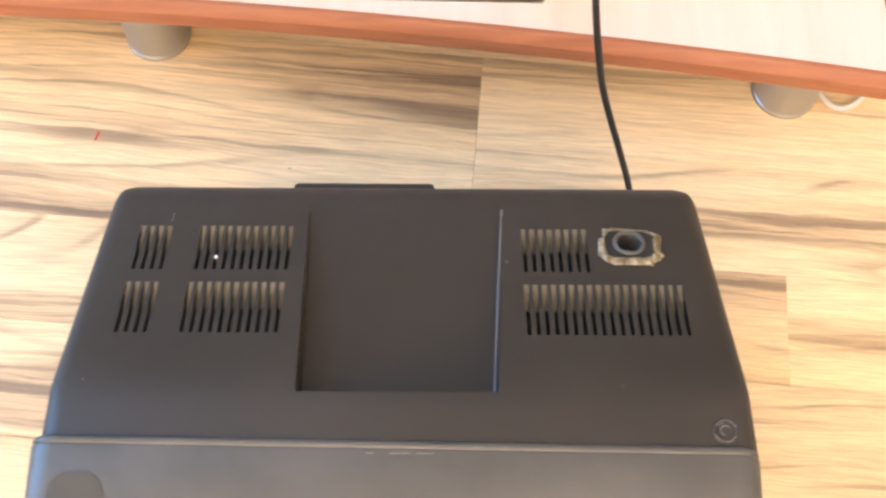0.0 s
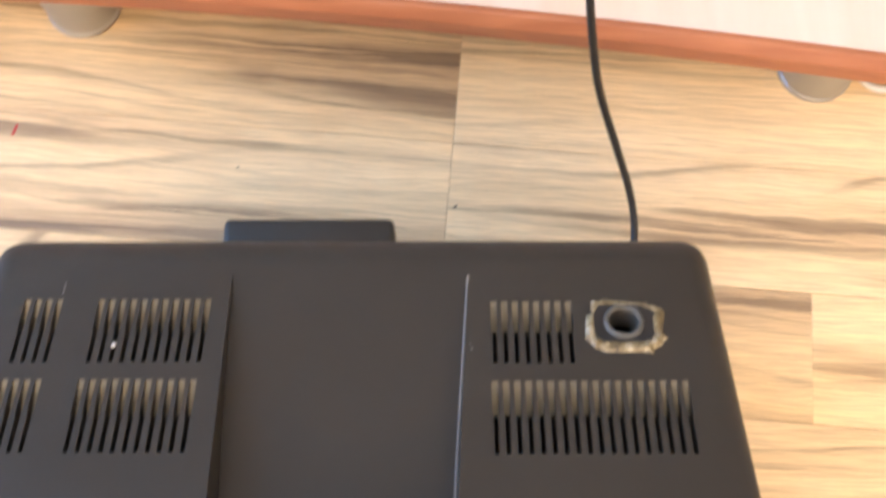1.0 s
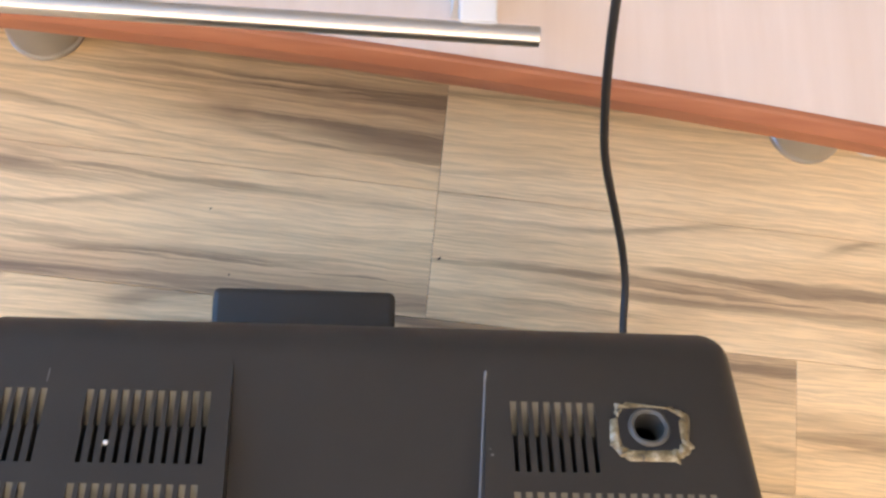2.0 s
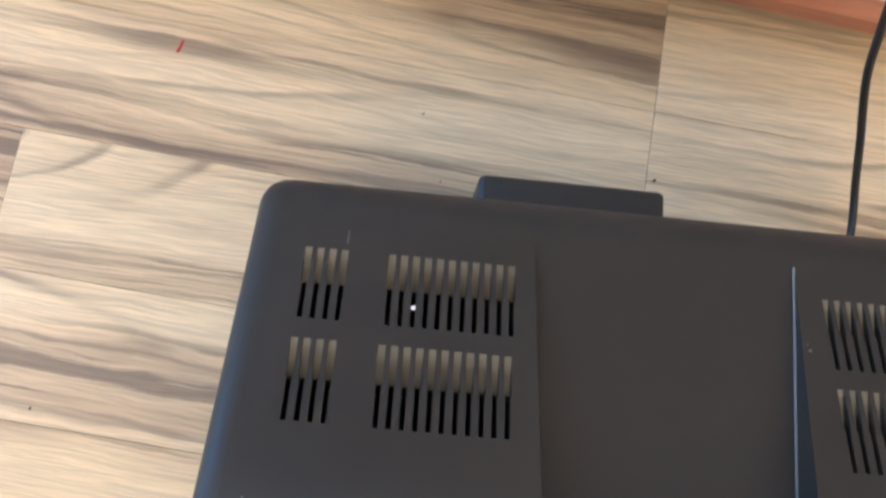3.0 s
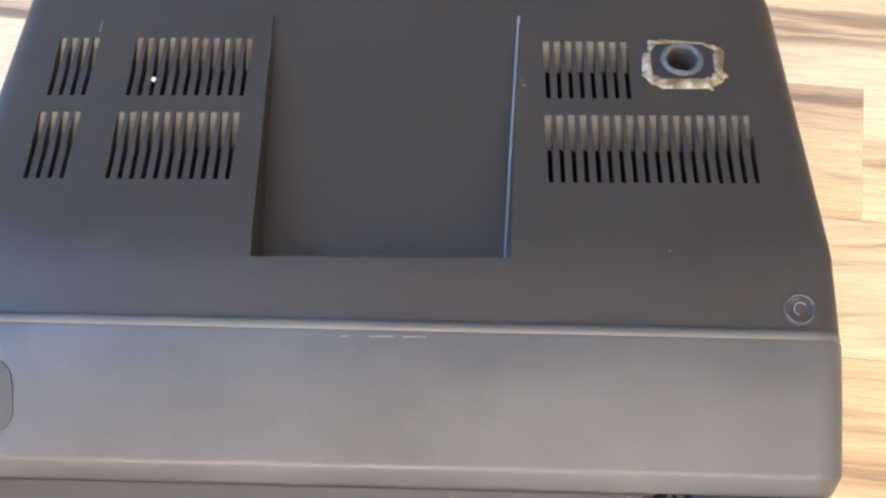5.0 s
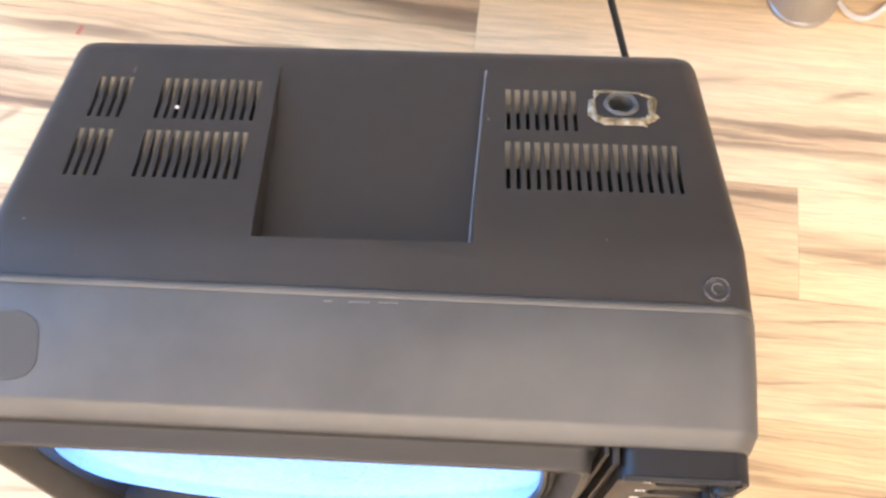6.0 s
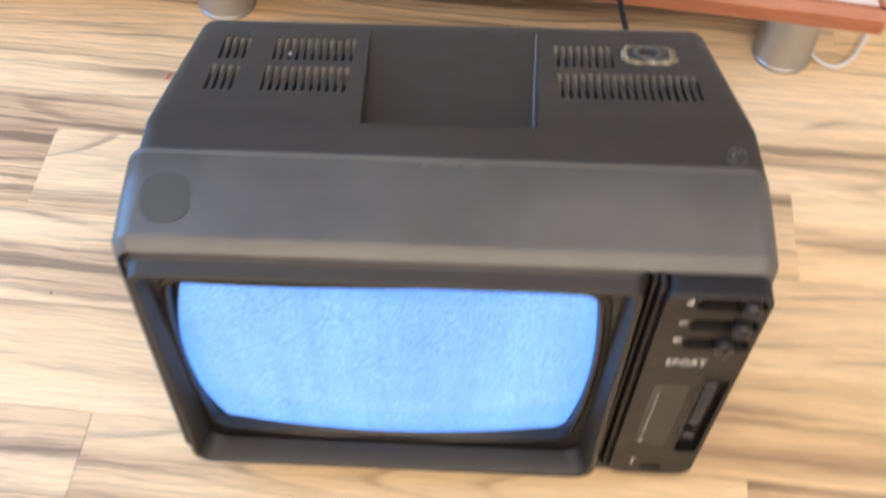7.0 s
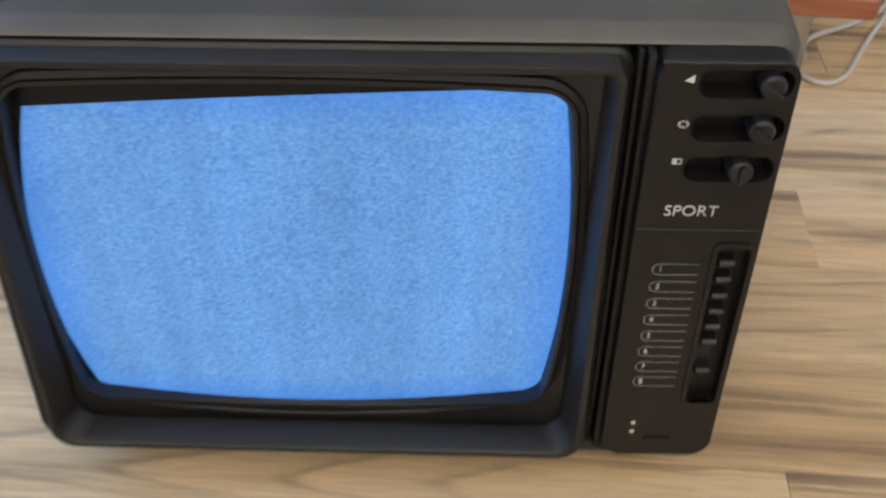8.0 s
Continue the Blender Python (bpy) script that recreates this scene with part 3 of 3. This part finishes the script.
    def mask(y, g, r):
        # narrow at the sides, deep below, where its outer line sags more than its inner one
        pts = round_rect(x0 - 0.4 * g, x1 + 0.5 * g, z0 - g, z1 + 0.6 * g, r, n, (0.055, 0.036))
        xm, zm = (x0 + x1) / 2, (z0 + z1) / 2
        return [(x, y, z + 1.25 * g * (2 * (x - xm) / (x1 - x0)) ** 2 * max(0.0, min(1.0, 2 * (zm - z) / (z1 - z0)))) for x, z in pts]
    outer = [(x, 0.0130, z) for x, z in round_rect(-0.1805, 0.1060, 0.0245, 0.2680, 0.006, n, (1e-6, 1e-6))]
    loops = [outer, mask(0.0130, 0.0152, 0.022), mask(0.0170, 0.0148, 0.0215), mask(0.0170, 0.0138, 0.021), mask(0.0112, 0.0132, 0.020), mask(0.0100, 0.0080, 0.017), mask(0.0106, 0.0072, 0.0165), mask(0.0150, 0.0066, 0.016), mask(0.0150, 0.0056, 0.015),
             mask(0.0106, 0.0050, 0.0145), mask(0.0104, 0.0012, 0.012), mask(0.0120, 0.0000, 0.011), mask(0.0240, -0.0030, 0.009)]
    part("inner_rim", loft(loops), M_BEZEL, frame_part, angle=40)

    # picture tube face: a shallow dome behind the rim
    bm = bmesh.new()
    nx, nz = 36, 30
    cx, cz = (x0 + x1) / 2, (z0 + z1) / 2
    grid = []
    for j in range(nz + 1):
        row = []
        for i in range(nx + 1):
            u, v = -1 + 2 * i / nx, -1 + 2 * j / nz
            row.append(bm.verts.new((cx + u * 0.1375, 0.0055 + 0.0100 * u * u + 0.0080 * v * v, cz + v * 0.1055)))
        grid.append(row)
    for j in range(nz):
        for i in range(nx):
            bm.faces.new((grid[j][i], grid[j][i + 1], grid[j + 1][i + 1], grid[j + 1][i]))
    bmesh.ops.solidify(bm, geom=bm.faces[:], thickness=-0.006)
    part("picture_tube", bm, M_TUBE, tv, "glowing blue picture tube full of static snow")

    # fluted strip between screen and controls
    for a, b, y in ((0.1163, 0.1188, 0.009), (0.1200, 0.1236, 0.0045)):
        part("fluted_strip", block((a, y, 0.0205), (b, 0.03, 0.2750), 0.0008), M_PANEL, tv)

    # control panel
    panel = part("control_panel", prism([(x, z) for x, z in round_rect(0.1246, 0.1858, 0.0205, 0.2750, 0.009, 5, low=0.003)], "y", -0.0012, 0.030), M_PANEL, tv, "matt black control panel with white print")
    panel.location = (-0.001, 0, 0.001)
    cuts = []
    for z in (0.2650, 0.2425, 0.2205):
        cuts.append(loft([[(x, y, q) for x, q in round_rect(0.1425 - g, 0.1815 + g, z - 0.0058 - g, z + 0.0058 + g, 0.0052 + g, 5)] for y, g in ((-0.02, 0.0012), (-0.0010, 0.0012), (0.0014, 0.0), (0.010, -0.0003))], True, True))
    cuts.append(prism([(x, q) for x, q in round_rect(0.1655, 0.1815, 0.0655, 0.1745, 0.003, 4)], "y", -0.02, 0.007))
    carve(panel, cuts)
    for k, (x, z, lean) in enumerate(((0.1735, 0.2650, 50), (0.1730, 0.2425, 48), (0.1675, 0.2205, 0))):
        kb = part("slider_knob", turned([(0.0052, -0.006), (0.0060, 0.004), (0.0058, 0.0085), (0.0046, 0.0098), (0.0030, 0.0100)], 20), M_KNOB, panel, "black ridged knob")
        kb.matrix_basis = Matrix.Translation((x, 0.003, z)) @ Euler((radians(90), 0, 0)).to_matrix().to_4x4()
        rib = part("grip", block((-0.0011, -0.0050, 0.009), (0.0011, 0.0050, 0.0122), 0.0005), M_KNOB, kb)
        rib.matrix_basis = Matrix.Rotation(radians(lean), 4, "Z")
    for i in range(8):
        z = 0.1615 - i * 0.0107
        out = 0.0065 if i == 6 else -0.0006
        part("button", prism([(0.0095, z - 0.0046), (0.0095, z + 0.0030), (out + 0.0014, z + 0.0022), (out, z + 0.0010), (out + 0.0004, z - 0.0008), (0.0062, z - 0.0046)], "x", 0.1690, 0.1765), M_KNOB, panel, "black station button")
    lip = prism([(x, q) for x, q in round_rect(0.1640, 0.1830, 0.0635, 0.1765, 0.0035, 4)], "y", -0.0020, 0.001)
    rim = part("button_rim", lip, M_PANEL, panel)
    carve(rim, [prism([(x, q) for x, q in round_rect(0.1655, 0.1815, 0.0655, 0.1745, 0.003, 4)], "y", -0.02, 0.02)])
    part("panel_joint", block((0.1250, -0.0018, 0.1842), (0.1835, 0.0, 0.1850), 0.0002, 1), M_KNOB, panel)
    part("panel_ledge", block((0.1255, -0.0030, 0.2742), (0.1800, 0.0, 0.2756), 0.0004, 1), M_BEZEL, panel)
    # print
    front = -0.00135
    lettering("model_word", "SPORT", 0.0086, (0.1495, front, 0.1955), M_PRINT, panel, 0.03)
    for i in range(8):
        z = 0.1595 - i * 0.0113
        r = 0.0034
        path = [(0.1590, z + r)] + [(0.1397 - r * math.sin(radians(a)), z + r * math.cos(radians(a))) for a in range(0, 181, 20)] + [(0.1590, z - r)]
        bm = bmesh.new()
        for (ax, az), (bx, bz) in zip(path, path[1:]):
            d = Vector((bx - ax, bz - az)).normalized() * 0.00016
            vs = [bm.verts.new((px, front, pz)) for px, pz in ((ax - d.y, az + d.x), (bx - d.y, bz + d.x), (bx + d.y, bz - d.x), (ax + d.y, az - d.x))]
            bm.faces.new(vs)
        bmesh.ops.solidify(bm, geom=bm.faces[:], thickness=0.0002)
        part("print_loop", bm, M_PRINT, panel)
        lettering("print_digit", str(i + 1), 0.0046, (0.1402, front, z), M_PRINT, panel)
    part("volume_mark", prism([(0.1362, 0.2655), (0.1402, 0.2643), (0.1402, 0.2685)], "y", front - 0.0002, front + 0.0004), M_PRINT, panel)
    sun_mark = bmesh.new()
    for k in range(8):
        a = radians(45 * k + 10)
        cxm, czm = 0.1388 + 0.0021 * math.cos(a), 0.2436 + 0.0016 * math.sin(a)
        block((cxm - 0.0004, front - 0.0002, czm - 0.0004), (cxm + 0.0004, front + 0.0004, czm + 0.0004), bm=sun_mark)
    part("brightness_mark", sun_mark, M_PRINT, panel)
    cm = bmesh.new()
    block((0.1366, front - 0.0002, 0.2222), (0.1388, front + 0.0004, 0.2252), bm=cm)
    for lo, hi in (((0.1388, 0.2222), (0.1410, 0.2226)), ((0.1388, 0.2248), (0.1410, 0.2252)), ((0.1406, 0.2226), (0.1410, 0.2248))):
        block((lo[0], front - 0.0002, lo[1]), (hi[0], front + 0.0004, hi[1]), bm=cm)
    part("contrast_mark", cm, M_PRINT, panel)
    for z in (0.0472, 0.0400):
        part("switch_mark", block((0.1392, front - 0.0002, z - 0.0012), (0.1416, front + 0.0004, z + 0.0012), 0.0002, 1), M_PRINT, panel)
    part("switch_ledge", block((0.1475, -0.0030, 0.0335), (0.1625, 0.0, 0.0348), 0.0004, 1), M_PANEL, panel)
    # the whole front sits a touch askew on the housing
    for ob in tv.children:
        if ob.name.split(".")[0] in ("front_shell", "screen_surround", "picture_tube", "fluted_strip", "control_panel"):
            ob.rotation_euler.z = radians(-0.9)
            ob.location += Vector((0.0, 0.0022, 0.0))
    return tv


def housing_details(tv):
    tilt = Matrix.Rotation(-math.atan(0.39), 4, "X")
    def on_top(x, y, up=0.0):
        return Matrix.Translation((x, y, slope_z(y) + up)) @ tilt
    # antenna seat: collar in a square plate, ringed by old glue
    plate = part("antenna_plate", prism(round_rect(-0.0160, 0.0160, -0.0120, 0.0120, 0.0072, 6), "z", -0.0008, 0.0010), M_KNOB, tv, "dull square seat of the missing antenna")
    carve(plate, [turned([(0.0085, -0.02), (0.0085, 0.02)], 24)])
    plate.matrix_basis = on_top(0.1340, 0.2090)
    part("collar", loft([[(r * math.cos(2 * math.pi * k / 28), r * math.sin(2 * math.pi * k / 28) + 0.0008, z + 0.0004 * math.sin(5.1 * k)) for k in range(28)] for r, z in ((0.0102, 0.0), (0.0098, 0.0016), (0.0086, 0.0024), (0.0072, 0.0016), (0.0064, -0.012))]), M_HOOD, plate, "broken plastic collar")
    # old glue: a lumpy uneven bead, heaviest at the front and one end
    seg, rows = 120, 9
    loops = []
    edge = round_rect(-0.0152, 0.0152, -0.0114, 0.0114, 0.0072, 29)
    edge = [edge[int(k * len(edge) / seg)] for k in range(seg)]
    for j in range(rows + 1):
        f = j / rows
        lp = []
        for x, y in edge:
            d = Vector((x, y * 1.25)).normalized()
            wide = 0.0014 + 0.0032 * max(0.0, -d.y) + 0.0030 * max(0.0, d.x) ** 2 + 0.0012 * max(0.0, -d.x)
            wide += 0.0042 * noise.noise((x * 230, y * 230, 1.0)) + 0.0022 * noise.noise((x * 620, y * 620, 5.0))
            wide += 0.0075 * max(0.0, -d.y) ** 2 * max(0.0, noise.noise((x * 380, 3.0, 2.0)))
            wide = max(0.0008, wide)
            high = 0.0016 * math.sin(math.pi * min(1.0, f * 0.9 + 0.12)) * (1 + 0.7 * noise.noise((x * 420 + f * 2, y * 420, 8.0)))
            lp.append((x + d.x * wide * f - d.x * 0.0012 * (1 - f), y + d.y * wide * f - d.y * 0.0012 * (1 - f), max(-0.0004, high if j < rows else -0.0004)))
        loops.append(lp)
    part("glue_bead", loft(loops), M_GLUE, plate, "yellowed dried glue", angle=80)
    # screw seat with a scratched rim
    seat = part("screw_seat", turned([(0.0068, -0.001), (0.0068, 0.0004), (0.0060, 0.0008), (0.0054, 0.0002), (0.0032, 0.0000), (0.0028, 0.0007), (0.0014, 0.0005)], 26), M_BACK, tv, "scratched screw seat")
    for a0, a1, rr, w in ((20, 150, 0.0060, 0.0005), (200, 330, 0.0061, 0.0004), (40, 260, 0.0029, 0.0006), (95, 140, 0.0046, 0.0004)):
        bm = bmesh.new()
        ringv = [[bm.verts.new(((rr + o) * math.cos(radians(a0 + (a1 - a0) * k / 14)), (rr + o) * math.sin(radians(a0 + (a1 - a0) * k / 14)), 0.0009)) for o in (-w, w * noise.noise((k * 0.7, rr * 900, 0)))] for k in range(15)]
        for a, b in zip(ringv, ringv[1:]):
            bm.faces.new((a[0], a[1], b[1], b[0]))
        part("scratch", bm, M_SCUFF_GLINT, seat, "pale scratch")
    seat.matrix_basis = Matrix.Translation((0.1705, 0.0880, 0.2893))
    # pale crumbs and a cleaner square where something was stuck
    for x, y, up, r in ((-0.1117, 0.1985, -0.0002, 0.0013), (0.0050, 0.1960, -0.0120, 0.0005), (0.1180, 0.1120, 0.0004, 0.0004), (0.0590, 0.1985, 0.0003, 0.0004), (-0.1700, 0.1150, 0.0002, 0.0005)):
        bm = bmesh.new()
        bmesh.ops.create_icosphere(bm, subdivisions=1, radius=r)
        for v in bm.verts:
            v.co *= 1 + 0.3 * noise.noise(v.co * 2000)
        ob = part("dust_crumb", bm, M_WHITE if r > 0.001 else M_SCUFF_GLINT, tv, "pale crumb of dust")
        ob.matrix_basis = Matrix.Translation((x, y, slope_z(y) + up))
    ob = part("cleaner_patch", prism([(x * (1 + 0.06 * noise.noise((x * 300, y * 300, 2.0))), y * (1 + 0.06 * noise.noise((x * 300, y * 300, 7.0)))) for x, y in round_rect(-0.0142, 0.0142, -0.0165, 0.0165, 0.010, 12, (0.06, 0.066))], "z", -0.0012, 0.00003), M_STAIN, tv, "darker clean square on the hood")
    ob.matrix_basis = pose(-0.1665, 0.0500, 0.28752, 8.1, 0, 6)
    for x, w in ((-0.018, 0.0040), (-0.006, 0.0075), (0.008, 0.0095), (0.001, 0.003)):
        part("rubbed_edge", block((x, 0.0752, 0.2906), (x + w, 0.0760, 0.29125), 0.0002, 1), M_SCUFF_GLINT, tv, "whitened scuff on the edge")


    for x, y, length, turn, w in ((-0.1425, 0.2295, 0.007, 88, 0.0002), (0.0600, 0.1960, 0.0012, 10, 0.0005)):
        ob = part("rub_mark", block((-length / 2, -w, -0.0002), (length / 2, w, 0.00012)), M_SCUFF_GLINT, tv, "faint pale scratch")
        ob.matrix_basis = on_top(x, y) @ Matrix.Rotation(radians(turn), 4, "Z")


def cords():
    pts = [(0.180, 0.258, 0.030), (0.182, 0.30, 0.026), (0.1830, 0.330, 0.032), (0.177, 0.350, 0.050), (0.166, 0.363, 0.080), (0.148, 0.385, 0.128), (0.139, 0.398, 0.165), (0.132, 0.415, 0.205),
           (0.127, 0.437, 0.25), (0.125, 0.47, 0.30), (0.13, 0.56, 0.325), (0.15, 0.70, 0.23), (0.16, 0.82, 0.1165), (0.16, 0.95, 0.1152)]
    cord = part("power_cord", tube(pts, 0.0027, 12), M_CORD)
    tagged(cord, "black power cord running from the television over the bench edge", "cable")
    for pts in ([(0.352, 0.51, 0.0035), (0.367, 0.460, 0.0035), (0.384, 0.4455, 0.0035), (0.405, 0.458, 0.0035), (0.426, 0.490, 0.0035), (0.450, 0.530, 0.0035), (0.483, 0.581, 0.0035), (0.53, 0.66, 0.0035)],
                [(0.376, 0.490, 0.0035), (0.384, 0.519, 0.0035), (0.400, 0.537, 0.0035), (0.422, 0.549, 0.0035), (0.456, 0.570, 0.0035), (0.492, 0.606, 0.0035), (0.52, 0.68, 0.0035)]):
        c = part("white_cable", tube(pts, 0.0027, 10), M_WHITE)
        tagged(c, "thin white cable lying on the floor by the bench leg", "cable", group="white cables")


def floor_marks():
    ob = part("red_mark", prism([(-0.0015, -0.005), (0.0008, -0.0045), (0.0014, 0.0045), (-0.0002, 0.005)], "z", 0.0, 0.0003), M_RED)
    ob.matrix_basis = pose(-0.281, 0.415, 0.0, 0, 0, -12)
    tagged(ob, "small red ink stroke on the laminate floor", "mark")
    for x, y, a, k in ((0.0555, 0.3525, 30, 0.9), (0.068, -0.038, -35, 1.0), (-0.340, 0.159, 60, 0.7), (-0.109, 0.384, 15, 0.5), (-0.093, 0.336, 50, 0.45)):
        ob = part("dark_fleck", prism([(k * p, k * q) for p, q in ((-0.0022, -0.0007), (0.0004, -0.0011), (0.0024, 0.0004), (0.0002, 0.0010))], "z", 0.0, 0.0006), M_CORD)
        ob.matrix_basis = pose(x, y, 0.0, 0, 0, a)
        tagged(ob, "tiny dark crumb lying on the laminate floor", "crumb", group="floor crumbs")


room()
low_bench()
metal_rod()
set_ = television()
housing_details(set_)
cords()
floor_marks()
floor_boards()
